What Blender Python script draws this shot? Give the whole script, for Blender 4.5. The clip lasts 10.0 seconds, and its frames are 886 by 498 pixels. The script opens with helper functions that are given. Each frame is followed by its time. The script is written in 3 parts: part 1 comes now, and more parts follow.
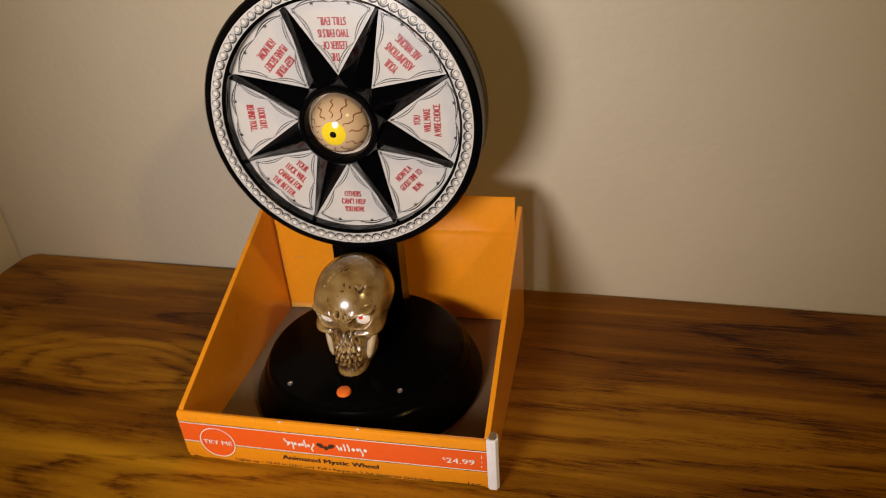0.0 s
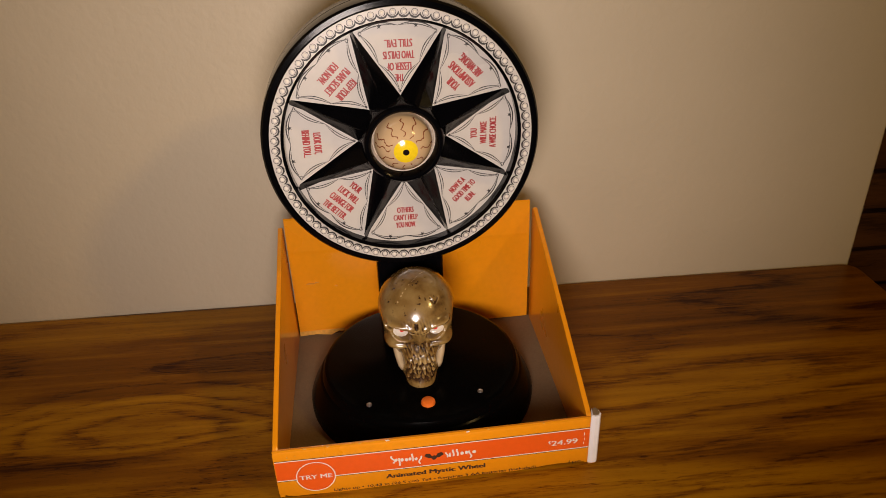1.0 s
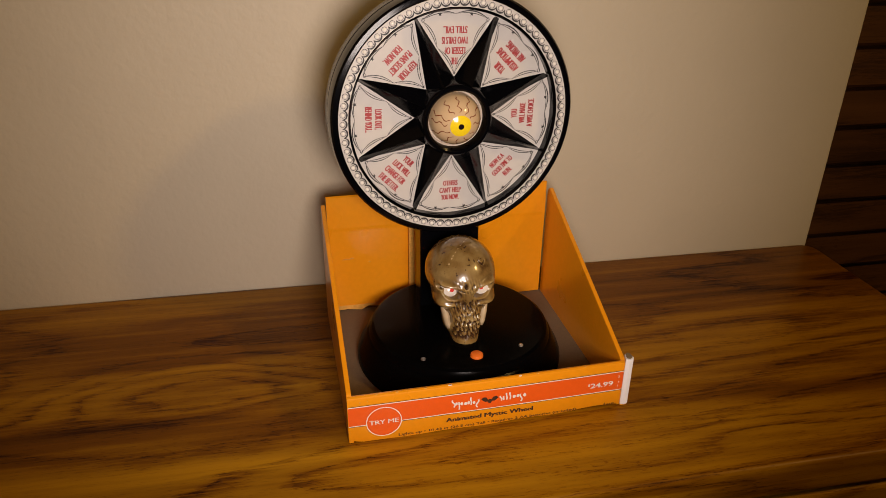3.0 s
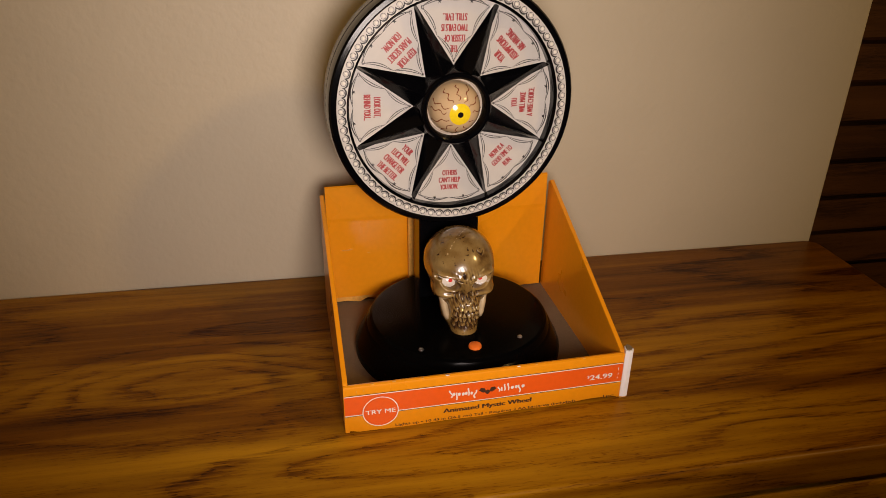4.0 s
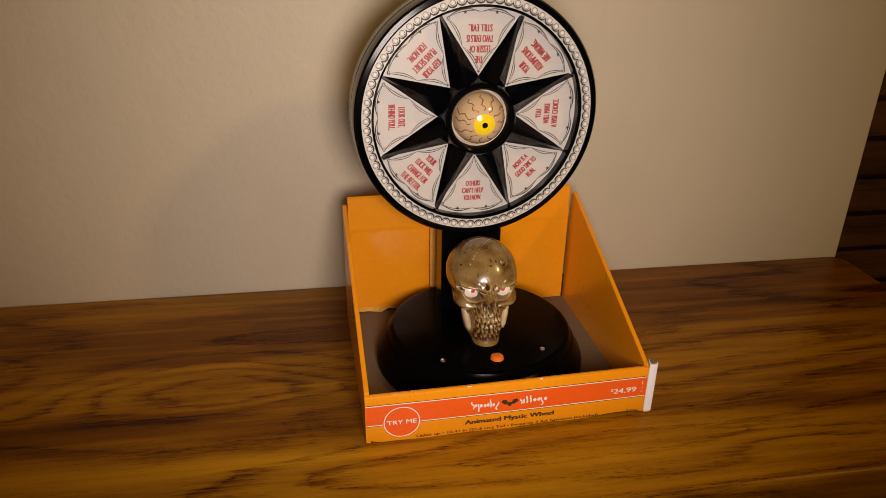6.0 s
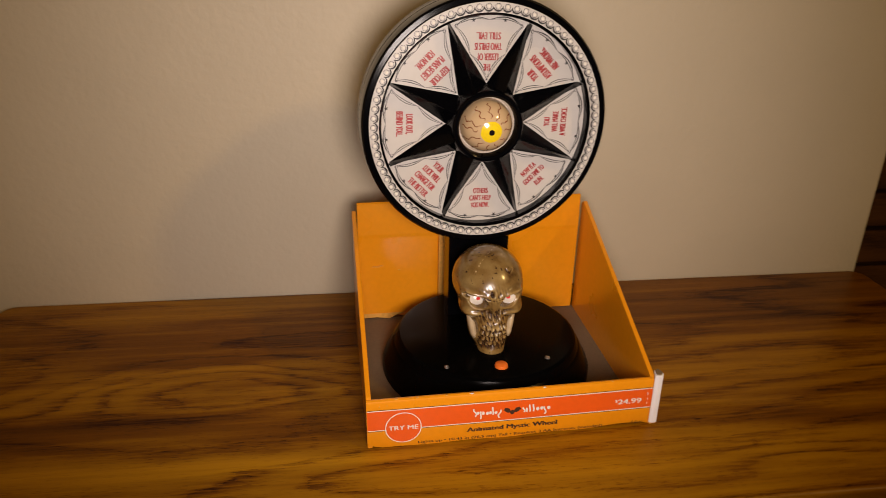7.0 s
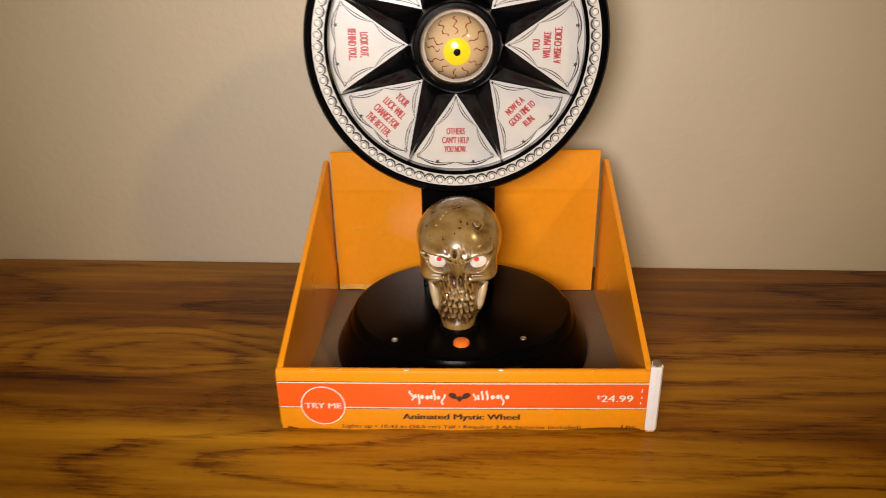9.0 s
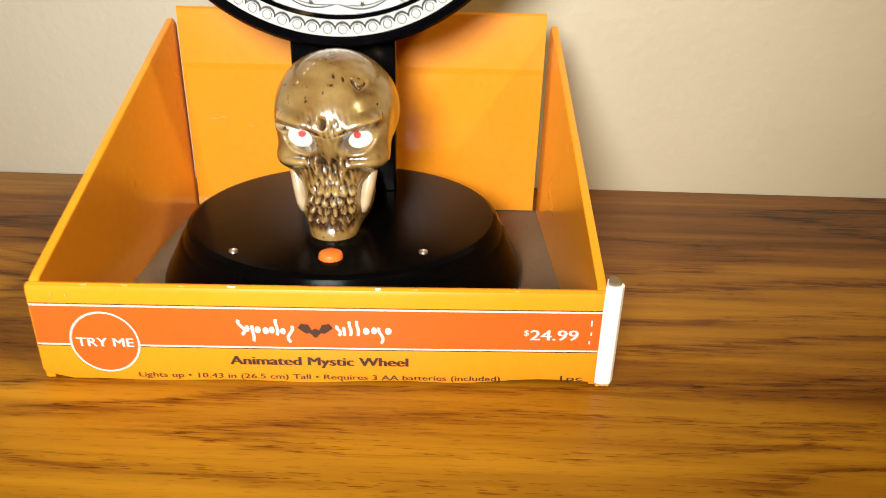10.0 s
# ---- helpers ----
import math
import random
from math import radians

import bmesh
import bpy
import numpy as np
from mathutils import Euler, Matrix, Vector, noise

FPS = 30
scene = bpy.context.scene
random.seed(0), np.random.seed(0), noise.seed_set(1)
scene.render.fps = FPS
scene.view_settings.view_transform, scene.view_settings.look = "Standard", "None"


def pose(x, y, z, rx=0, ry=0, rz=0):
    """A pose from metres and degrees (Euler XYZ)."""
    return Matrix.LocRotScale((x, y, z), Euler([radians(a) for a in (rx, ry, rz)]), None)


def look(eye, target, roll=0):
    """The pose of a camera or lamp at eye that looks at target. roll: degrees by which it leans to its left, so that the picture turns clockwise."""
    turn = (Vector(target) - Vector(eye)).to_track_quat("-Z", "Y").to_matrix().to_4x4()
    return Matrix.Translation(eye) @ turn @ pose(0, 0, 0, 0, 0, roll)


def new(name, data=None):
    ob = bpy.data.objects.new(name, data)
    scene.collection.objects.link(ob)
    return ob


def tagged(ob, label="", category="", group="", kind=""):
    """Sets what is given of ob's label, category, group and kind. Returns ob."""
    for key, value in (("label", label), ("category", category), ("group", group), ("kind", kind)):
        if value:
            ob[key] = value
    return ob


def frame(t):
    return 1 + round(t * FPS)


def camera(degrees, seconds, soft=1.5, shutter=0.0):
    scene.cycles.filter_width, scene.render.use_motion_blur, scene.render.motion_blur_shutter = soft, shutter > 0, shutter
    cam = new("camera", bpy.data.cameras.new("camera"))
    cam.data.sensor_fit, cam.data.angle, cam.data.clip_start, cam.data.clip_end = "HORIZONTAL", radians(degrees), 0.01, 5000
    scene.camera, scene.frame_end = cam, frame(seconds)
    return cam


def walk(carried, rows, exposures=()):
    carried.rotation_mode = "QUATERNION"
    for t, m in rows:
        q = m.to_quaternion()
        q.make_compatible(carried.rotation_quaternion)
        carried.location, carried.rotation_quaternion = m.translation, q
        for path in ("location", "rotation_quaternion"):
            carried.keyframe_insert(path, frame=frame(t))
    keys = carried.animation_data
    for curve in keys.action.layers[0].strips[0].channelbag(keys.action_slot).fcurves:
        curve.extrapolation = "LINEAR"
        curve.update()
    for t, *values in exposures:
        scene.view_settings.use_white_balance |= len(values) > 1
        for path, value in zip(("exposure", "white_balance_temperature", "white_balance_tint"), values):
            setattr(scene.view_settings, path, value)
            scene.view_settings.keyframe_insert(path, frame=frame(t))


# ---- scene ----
cam = camera(63.61, 10.0, 0.65, 0.3)
PATH = [
    (0, (0.1442, -0.2788, 0.3165), (-0.2617, 1.4151, -0.6662), -4.28),
    (0.2, (0.1193, -0.2859, 0.3179), (-0.1439, 1.4463, -0.6423), -3.57),
    (0.5, (0.0577, -0.2943, 0.3304), (-0.0162, 1.4458, -0.6529), -3.80),
    (0.7, (0.0191, -0.3058, 0.3281), (0.0482, 1.4497, -0.6300), -3.22),
    (1, (-0.0234, -0.3090, 0.3282), (0.1616, 1.4350, -0.6331), -1.99),
    (1.2, (-0.0530, -0.3146, 0.3250), (0.2340, 1.4271, -0.6174), -1.61),
    (1.5, (-0.0863, -0.3227, 0.3226), (0.2693, 1.4083, -0.6140), -1.80),
    (2, (-0.1137, -0.3315, 0.3187), (0.3040, 1.3975, -0.5957), -0.41),
    (2.5, (-0.1191, -0.3396, 0.3210), (0.3128, 1.3875, -0.5903), 0.73),
    (3, (-0.1168, -0.3555, 0.3134), (0.2969, 1.3886, -0.5736), 0.71),
    (3.2, (-0.1139, -0.3550, 0.3131), (0.2867, 1.3809, -0.5946), 0.60),
    (4.3, (-0.1119, -0.3588, 0.3024), (0.2848, 1.4107, -0.5453), 1.03),
    (4.5, (-0.1025, -0.3638, 0.3032), (0.2419, 1.4243, -0.5240), 0.07),
    (5, (-0.1079, -0.3574, 0.3020), (0.2216, 1.4262, -0.5408), -0.30),
    (5.5, (-0.1140, -0.3538, 0.3001), (0.2210, 1.4270, -0.5463), 0.27),
    (6.8, (-0.1177, -0.3600, 0.3011), (0.2707, 1.4197, -0.5339), 1.19),
    (7, (-0.1052, -0.3597, 0.2985), (0.1905, 1.4413, -0.5195), 0.84),
    (7.5, (-0.0596, -0.3553, 0.2951), (0.0309, 1.4722, -0.5122), 1.42),
    (8, (-0.0261, -0.3753, 0.2924), (-0.0606, 1.4619, -0.4969), 1.04),
    (8.5, (-0.0149, -0.3632, 0.2732), (-0.0614, 1.4877, -0.4832), 0.64),
    (8.7, (-0.0052, -0.3314, 0.2503), (-0.0331, 1.5045, -0.5463), 0.52),
    (9, (0.0039, -0.3033, 0.2262), (-0.0646, 1.5434, -0.5384), -0.92),
    (9.2, (0.0195, -0.2713, 0.2044), (-0.0438, 1.5902, -0.5216), -0.06),
    (9.5, (0.0278, -0.2362, 0.1696), (0.0420, 1.6289, -0.5520), 1.01),
    (9.7, (0.0343, -0.2198, 0.1547), (0.0790, 1.6171, -0.6385), 1.26),
    (9.8, (0.0348, -0.2147, 0.1517), (0.0682, 1.6105, -0.6674), 0.92),
    (10, (0.0372, -0.2036, 0.1410), (0.0705, 1.6228, -0.6734), 1.38),
]
EXPOSURES = [(0, 0.14, 6250, 11), (0.5, 0.05, 6550, 14), (1, -0.03, 6950, 17), (8, 0.02, 6950, 17), (8.5, 0.12, 6850, 15), (9, 0.42, 6450, 10), (9.5, 0.95, 6000, 3), (10, 1.27, 5800, -1)]
walk(cam, [(t, look(eye, target, roll)) for t, eye, target, roll in PATH], EXPOSURES)

# ---- light: a room lamp up to the right, and the small white lamp held with the camera ----
world = bpy.data.worlds.new("room_air")
world.use_nodes = True
world.node_tree.nodes["Background"].inputs[0].default_value = (1.0, 0.72, 0.42, 1)
world.node_tree.nodes["Background"].inputs[1].default_value = 0.005
scene.world = world


def lamp(name, kind, m, watts, colour, **settings):
    data = bpy.data.lights.new(name, kind)
    data.energy, data.color = watts, colour
    ob = new(name, data)
    ob.matrix_world = m
    return data


room = lamp("room_lamp", "SPOT", look((1.15, -0.82, 1.25), (0.0, 0.1, 0.1)), 29.0, (1.0, 0.68, 0.24))
room.shadow_soft_size, room.spot_size, room.spot_blend = 0.075, radians(80), 0.6
torch = lamp("hand_lamp", "SPOT", look((-0.058, -0.41, 0.252), (-0.018, 0.15, 0.155)), 10.1, (1.0, 0.91, 0.85))
torch.shadow_soft_size, torch.spot_size, torch.spot_blend = 0.075, radians(80), 1.0


# ---- materials ----
def material(name):
    m = bpy.data.materials.new(name)
    m.use_nodes = True
    return m, m.node_tree.nodes, m.node_tree.links, m.node_tree.nodes["Principled BSDF"]


def plain(name, colour, rough=0.5, coat=0.0, metal=0.0, grain=0.12, size=400.0, bump=0.0, bump_size=None, spec=0.5):
    """One paint, plastic or print, with a little unevenness in colour, gloss and relief."""
    m, n, l, p = material(name)
    co = n.new("ShaderNodeTexCoord")
    a = n.new("ShaderNodeTexNoise")
    a.inputs["Scale"].default_value, a.inputs["Detail"].default_value = size, 4
    b = n.new("ShaderNodeTexNoise")
    b.inputs["Scale"].default_value, b.inputs["Detail"].default_value = size / 14, 3
    mix = n.new("ShaderNodeMath")
    mix.operation = "ADD"
    l.new(co.outputs["Object"], a.inputs["Vector"])
    l.new(co.outputs["Object"], b.inputs["Vector"])
    l.new(a.outputs[0], mix.inputs[0])
    l.new(b.outputs[0], mix.inputs[1])
    ramp = n.new("ShaderNodeMapRange")
    ramp.inputs[1].default_value, ramp.inputs[2].default_value = 0.6, 1.4
    ramp.inputs[3].default_value, ramp.inputs[4].default_value = 1 - grain, 1 + grain
    l.new(mix.outputs[0], ramp.inputs[0])
    tint = n.new("ShaderNodeVectorMath")
    tint.operation = "SCALE"
    tint.inputs[0].default_value = colour
    l.new(ramp.outputs[0], tint.inputs["Scale"])
    l.new(tint.outputs[0], p.inputs["Base Color"])
    rr = n.new("ShaderNodeMapRange")
    rr.inputs[1].default_value, rr.inputs[2].default_value = 0.3, 0.7
    rr.inputs[3].default_value, rr.inputs[4].default_value = rough * 0.85, min(1, rough * 1.2)
    l.new(b.outputs[0], rr.inputs[0])
    l.new(rr.outputs[0], p.inputs["Roughness"])
    p.inputs["Coat Weight"].default_value, p.inputs["Coat Roughness"].default_value = coat, 0.12
    p.inputs["Metallic"].default_value = metal
    p.inputs["Specular IOR Level"].default_value = spec
    if bump:
        c = n.new("ShaderNodeTexNoise")
        c.inputs["Scale"].default_value, c.inputs["Detail"].default_value = bump_size or size, 3
        l.new(co.outputs["Object"], c.inputs["Vector"])
        bp = n.new("ShaderNodeBump")
        bp.inputs["Strength"].default_value, bp.inputs["Distance"].default_value = bump, 0.001
        l.new(c.outputs[0], bp.inputs["Height"])
        l.new(bp.outputs[0], p.inputs["Normal"])
    return m


def ramp_of(n, stops):
    r = n.new("ShaderNodeValToRGB")
    e = r.color_ramp.elements
    while len(e) < len(stops):
        e.new(0.5)
    for k, (at, c) in zip(e, stops):
        k.position, k.color = at, (*c, 1)
    return r


def wood_material(name, light, mid, dark, bands, rough, knots=(), tones=()):
    """Oak-like veneer, its grain along x, with cathedrals, knots and short dark pores."""
    m, n, l, p = material(name)
    co = n.new("ShaderNodeTexCoord")

    def stretched(sx, sy, scale, detail, dist=0.0, shift=0.0):
        mp = n.new("ShaderNodeMapping")
        mp.inputs["Scale"].default_value = (sx, sy, sy)
        mp.inputs["Location"].default_value = (shift, shift * 0.37, 0)
        t = n.new("ShaderNodeTexNoise")
        t.inputs["Scale"].default_value, t.inputs["Detail"].default_value, t.inputs["Distortion"].default_value = scale, detail, dist
        l.new(co.outputs["Object"], mp.inputs["Vector"])
        l.new(mp.outputs[0], t.inputs["Vector"])
        return t.outputs[0]

    def maths(op, a, b):
        k = n.new("ShaderNodeMath")
        k.operation = op
        for i, v in enumerate((a, b)):
            if isinstance(v, (int, float)):
                k.inputs[i].default_value = v
            else:
                l.new(v, k.inputs[i])
        return k.outputs[0]

    rings = stretched(1.7, 10.0, 1.0, 1.2, 0.15, 3.1)
    wobble = stretched(9, 60, 1.0, 5.0, 0.2, 7.7)
    sway = stretched(8, 30, 1.0, 3.0, 0.0, 2.2)
    field = maths("ADD", maths("MULTIPLY", rings, bands), maths("MULTIPLY", wobble, 0.85))
    xyz = n.new("ShaderNodeSeparateXYZ")
    l.new(co.outputs["Object"], xyz.inputs[0])
    for x, y, a, b, turns in knots:
        u = maths("ADD", maths("DIVIDE", maths("SUBTRACT", xyz.outputs[0], x), a), maths("MULTIPLY", maths("SUBTRACT", sway, 0.5), 1.2))
        v = maths("ADD", maths("DIVIDE", maths("SUBTRACT", xyz.outputs[1], y), b), maths("MULTIPLY", maths("SUBTRACT", wobble, 0.5), 0.7))
        r2 = maths("ADD", maths("MULTIPLY", u, u), maths("MULTIPLY", v, v))
        field = maths("ADD", field, maths("MULTIPLY", maths("POWER", 2.718, maths("MULTIPLY", r2, -1.0)), turns))
    drift = 0.0
    for x, y, a, b, amount in tones:  # broad paler and darker stretches: pale along the front edge, dark along the wall
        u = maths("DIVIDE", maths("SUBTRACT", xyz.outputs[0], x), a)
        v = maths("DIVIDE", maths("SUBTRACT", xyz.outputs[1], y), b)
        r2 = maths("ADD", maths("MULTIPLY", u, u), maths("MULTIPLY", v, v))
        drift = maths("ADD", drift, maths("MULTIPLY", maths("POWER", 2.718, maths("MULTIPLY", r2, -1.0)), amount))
    saw = maths("FRACT", field, 0.0)
    # a dark late-wood edge to each ring, broken up into short pores
    edge = ramp_of(n, [(0.0, (0.60,) * 3), (0.12, (0.20,) * 3), (0.42, (0.05,) * 3), (0.68, (0.35,) * 3), (0.88, (0.75,) * 3), (0.97, (0.95,) * 3)])
    l.new(saw, edge.inputs[0])
    dash = ramp_of(n, [(0.0, (1.0,) * 3), (0.38, (0.9,) * 3), (0.60, (0.0,) * 3)])
    l.new(stretched(34, 460, 1.0, 3.0, 0.0, 5.5), dash.inputs[0])
    pores = ramp_of(n, [(0.0, (1.0,) * 3), (0.36, (1.0,) * 3), (0.42, (0.0,) * 3)])
    l.new(stretched(110, 1300, 1.0, 2.0, 0.0, 2.5), pores.inputs[0])
    strength = maths("ADD", maths("MULTIPLY", stretched(3.5, 22, 1.0, 2.0, 0.0, 4.4), 2.0), -0.2)
    shade = maths("MULTIPLY", maths("MULTIPLY", edge.outputs[0], strength), maths("ADD", maths("MULTIPLY", dash.outputs[0], 0.75), 0.25))
    shade = maths("ADD", shade, maths("MULTIPLY", pores.outputs[0], maths("ADD", maths("MULTIPLY", edge.outputs[0], 0.5), 0.12)))
    streak = maths("MULTIPLY", maths("SUBTRACT", stretched(5, 120, 1.0, 5.0, 0.1, 1.3), 0.5), 0.65)
    tone = maths("MULTIPLY", maths("SUBTRACT", stretched(2.0, 13.0, 1.0, 2.5, 0.6, 9.1), 0.5), 1.15)
    tone = maths("ADD", tone, drift)
    value = maths("SUBTRACT", maths("ADD", maths("ADD", 0.47, streak), tone), maths("MULTIPLY", shade, 0.52))
    colour = ramp_of(n, [(0.0, dark), (0.38, mid), (0.85, light)])
    l.new(value, colour.inputs[0])
    l.new(colour.outputs[0], p.inputs["Base Color"])
    rr = n.new("ShaderNodeMapRange")
    rr.inputs[3].default_value, rr.inputs[4].default_value = rough * 1.25, rough * 0.85
    l.new(value, rr.inputs[0])
    l.new(rr.outputs[0], p.inputs["Roughness"])
    bp = n.new("ShaderNodeBump")
    p.inputs["Specular IOR Level"].default_value = 0.10
    bp.inputs["Strength"].default_value, bp.inputs["Distance"].default_value = 0.25, 0.0006
    l.new(value, bp.inputs["Height"])
    l.new(bp.outputs[0], p.inputs["Normal"])
    return m


def wall_material(name, colour):
    """Rolled wall paint with orange-peel relief and faint smears."""
    m, n, l, p = material(name)
    co = n.new("ShaderNodeTexCoord")
    a = n.new("ShaderNodeTexNoise")
    a.inputs["Scale"].default_value, a.inputs["Detail"].default_value = 4.0, 5
    l.new(co.outputs["Object"], a.inputs["Vector"])
    r = ramp_of(n, [(0.3, tuple(c * 0.93 for c in colour)), (0.7, tuple(c * 1.05 for c in colour))])
    l.new(a.outputs[0], r.inputs[0])
    l.new(r.outputs[0], p.inputs["Base Color"])
    p.inputs["Roughness"].default_value = 0.55
    b = n.new("ShaderNodeTexNoise")
    b.inputs["Scale"].default_value, b.inputs["Detail"].default_value = 170.0, 3
    c = n.new("ShaderNodeTexNoise")
    c.inputs["Scale"].default_value, c.inputs["Detail"].default_value = 38.0, 2
    l.new(co.outputs["Object"], b.inputs["Vector"])
    l.new(co.outputs["Object"], c.inputs["Vector"])
    s = n.new("ShaderNodeMath")
    s.operation = "ADD"
    l.new(b.outputs[0], s.inputs[0])
    l.new(c.outputs[0], s.inputs[1])
    bp = n.new("ShaderNodeBump")
    bp.inputs["Strength"].default_value, bp.inputs["Distance"].default_value = 0.35, 0.0012
    l.new(s.outputs[0], bp.inputs["Height"])
    l.new(bp.outputs[0], p.inputs["Normal"])
    return m


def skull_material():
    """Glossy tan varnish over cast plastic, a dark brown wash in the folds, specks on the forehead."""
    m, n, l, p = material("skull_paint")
    co, geo = n.new("ShaderNodeTexCoord"), n.new("ShaderNodeNewGeometry")
    blotch = n.new("ShaderNodeTexNoise")
    blotch.inputs["Scale"].default_value, blotch.inputs["Detail"].default_value = 85.0, 5
    l.new(co.outputs["Object"], blotch.inputs["Vector"])
    base = ramp_of(n, [(0.30, (0.085, 0.040, 0.010)), (0.44, (0.225, 0.128, 0.036)), (0.66, (0.340, 0.222, 0.078))])
    l.new(blotch.outputs[0], base.inputs[0])
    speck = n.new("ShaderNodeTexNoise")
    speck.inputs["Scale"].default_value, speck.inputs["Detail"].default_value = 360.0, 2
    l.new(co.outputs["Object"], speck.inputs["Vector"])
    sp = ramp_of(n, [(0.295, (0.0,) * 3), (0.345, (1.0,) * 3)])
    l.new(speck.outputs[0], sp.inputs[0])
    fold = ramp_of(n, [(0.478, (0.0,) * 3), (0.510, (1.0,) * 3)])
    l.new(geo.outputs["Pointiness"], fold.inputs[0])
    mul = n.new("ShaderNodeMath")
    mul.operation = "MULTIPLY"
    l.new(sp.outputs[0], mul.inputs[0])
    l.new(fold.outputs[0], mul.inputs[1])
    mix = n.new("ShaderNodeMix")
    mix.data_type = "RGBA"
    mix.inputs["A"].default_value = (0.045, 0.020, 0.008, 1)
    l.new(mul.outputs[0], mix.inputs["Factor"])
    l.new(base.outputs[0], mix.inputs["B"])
    # rubbed pale on the raised teeth, brows and cheeks
    high = ramp_of(n, [(0.530, (0.0,) * 3), (0.630, (0.85,) * 3)])
    l.new(geo.outputs["Pointiness"], high.inputs[0])
    rub = n.new("ShaderNodeMix")
    rub.data_type = "RGBA"
    rub.inputs["B"].default_value = (0.60, 0.44, 0.24, 1)
    l.new(high.outputs[0], rub.inputs["Factor"])
    l.new(mix.outputs["Result"], rub.inputs["A"])
    l.new(rub.outputs["Result"], p.inputs["Base Color"])
    p.inputs["Roughness"].default_value = 0.24
    p.inputs["Coat Weight"].default_value, p.inputs["Coat Roughness"].default_value = 0.6, 0.10
    bp = n.new("ShaderNodeBump")
    bp.inputs["Strength"].default_value, bp.inputs["Distance"].default_value = 0.18, 0.0006
    l.new(blotch.outputs[0], bp.inputs["Height"])
    l.new(bp.outputs[0], p.inputs["Normal"])
    return m


WALL = wall_material("wall_paint", (0.585, 0.500, 0.365))
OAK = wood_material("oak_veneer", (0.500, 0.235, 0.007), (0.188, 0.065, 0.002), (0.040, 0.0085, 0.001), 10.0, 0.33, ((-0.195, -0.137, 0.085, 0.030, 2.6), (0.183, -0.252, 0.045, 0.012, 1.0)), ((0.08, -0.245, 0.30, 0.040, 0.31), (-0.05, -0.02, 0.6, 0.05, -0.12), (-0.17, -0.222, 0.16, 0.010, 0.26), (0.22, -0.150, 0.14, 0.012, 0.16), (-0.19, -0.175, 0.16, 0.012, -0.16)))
DARKWOOD = wood_material("dark_boards", (0.115, 0.045, 0.014), (0.07, 0.026, 0.008), (0.03, 0.011, 0.004), 5.0, 0.5)
CEILING = plain("ceiling_paint", (0.55, 0.50, 0.42), 0.8, size=60)
CARPET = plain("carpet", (0.12, 0.09, 0.065), 0.95, size=900, bump=0.6)
CARD = plain("orange_card", (0.85, 0.302, 0.008), 0.30, coat=0.55, grain=0.06, size=260, bump=0.12, bump_size=70)
CARD_RAW = plain("raw_card", (0.19, 0.130, 0.070), 0.85, grain=0.14, size=700, bump=0.2)
CARD_EDGE = plain("worn_card_edge", (0.74, 0.36, 0.06), 0.6, grain=0.25, size=500, bump=0.3)
CARD_WHITE = plain("white_card", (0.86, 0.83, 0.84), 0.6, grain=0.06, size=300, bump=0.15)
BAND = plain("red_orange_ink", (0.86, 0.115, 0.012), 0.33, coat=0.35, grain=0.05, size=300)
WHITE_INK = plain("white_ink", (0.82, 0.76, 0.70), 0.4, coat=0.3, grain=0.04)
DARK_INK = plain("dark_ink", (0.055, 0.025, 0.015), 0.45, coat=0.2, grain=0.1)
BLACK = plain("black_plastic", (0.0016, 0.0016, 0.0022), 0.14, grain=0.2, size=300, bump=0.03, bump_size=60, spec=0.18)
BLACK_SATIN = plain("satin_black_plastic", (0.0014, 0.0013, 0.0013), 0.19, grain=0.2, size=350, bump=0.02, bump_size=300, spec=0.035)
CREAM = plain("cream_print", (0.60, 0.56, 0.515), 0.30, coat=0.3, grain=0.05, size=160)
BEAD = plain("bead_white", (0.82, 0.77, 0.68), 0.3, coat=0.3, grain=0.04)
RED_INK = plain("red_ink", (0.40, 0.040, 0.040), 0.4, grain=0.15, size=900)
BLACK_INK = plain("black_ink", (0.03, 0.027, 0.025), 0.4, grain=0.15, size=900)
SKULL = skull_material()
IVORY = plain("ivory_paint", (0.52, 0.39, 0.23), 0.28, coat=0.5, grain=0.18, size=260)
EYE_WHITE = plain("eye_white", (0.74, 0.66, 0.56), 0.15, coat=0.8, grain=0.08, size=350)
EYE_RED = plain("eye_red", (0.60, 0.03, 0.02), 0.5, spec=0.2)
EYE_TAN = plain("eyeball_tan", (0.66, 0.46, 0.26), 0.12, coat=1.0, grain=0.06, size=180)
YELLOW = plain("iris_yellow", (0.90, 0.66, 0.02), 0.15, coat=0.8, grain=0.10, size=500)
PUPIL = plain("pupil_black", (0.012, 0.008, 0.008), 0.15, coat=0.8)
VEIN = plain("vein_brown", (0.22, 0.055, 0.02), 0.25, coat=0.5, grain=0.2, size=900)
BUTTON = plain("orange_button", (0.82, 0.17, 0.02), 0.35, grain=0.06)
STEEL = plain("screw_steel", (0.55, 0.55, 0.56), 0.3, metal=1.0, grain=0.1)


# ---- mesh helpers ----
def to_object(name, bm, mat, smooth=None):
    me = bpy.data.meshes.new(name)
    bm.normal_update()
    bm.to_mesh(me)
    bm.free()
    if mat:
        me.materials.append(mat)
    if smooth is not None:
        me.shade_smooth()
        me.set_sharp_from_angle(angle=radians(smooth))
    return new(name, me)


def part(name, bm, mat, parent, label="", smooth=None):
    ob = to_object(name, bm, mat, smooth)
    ob.parent = parent
    return tagged(ob, label)


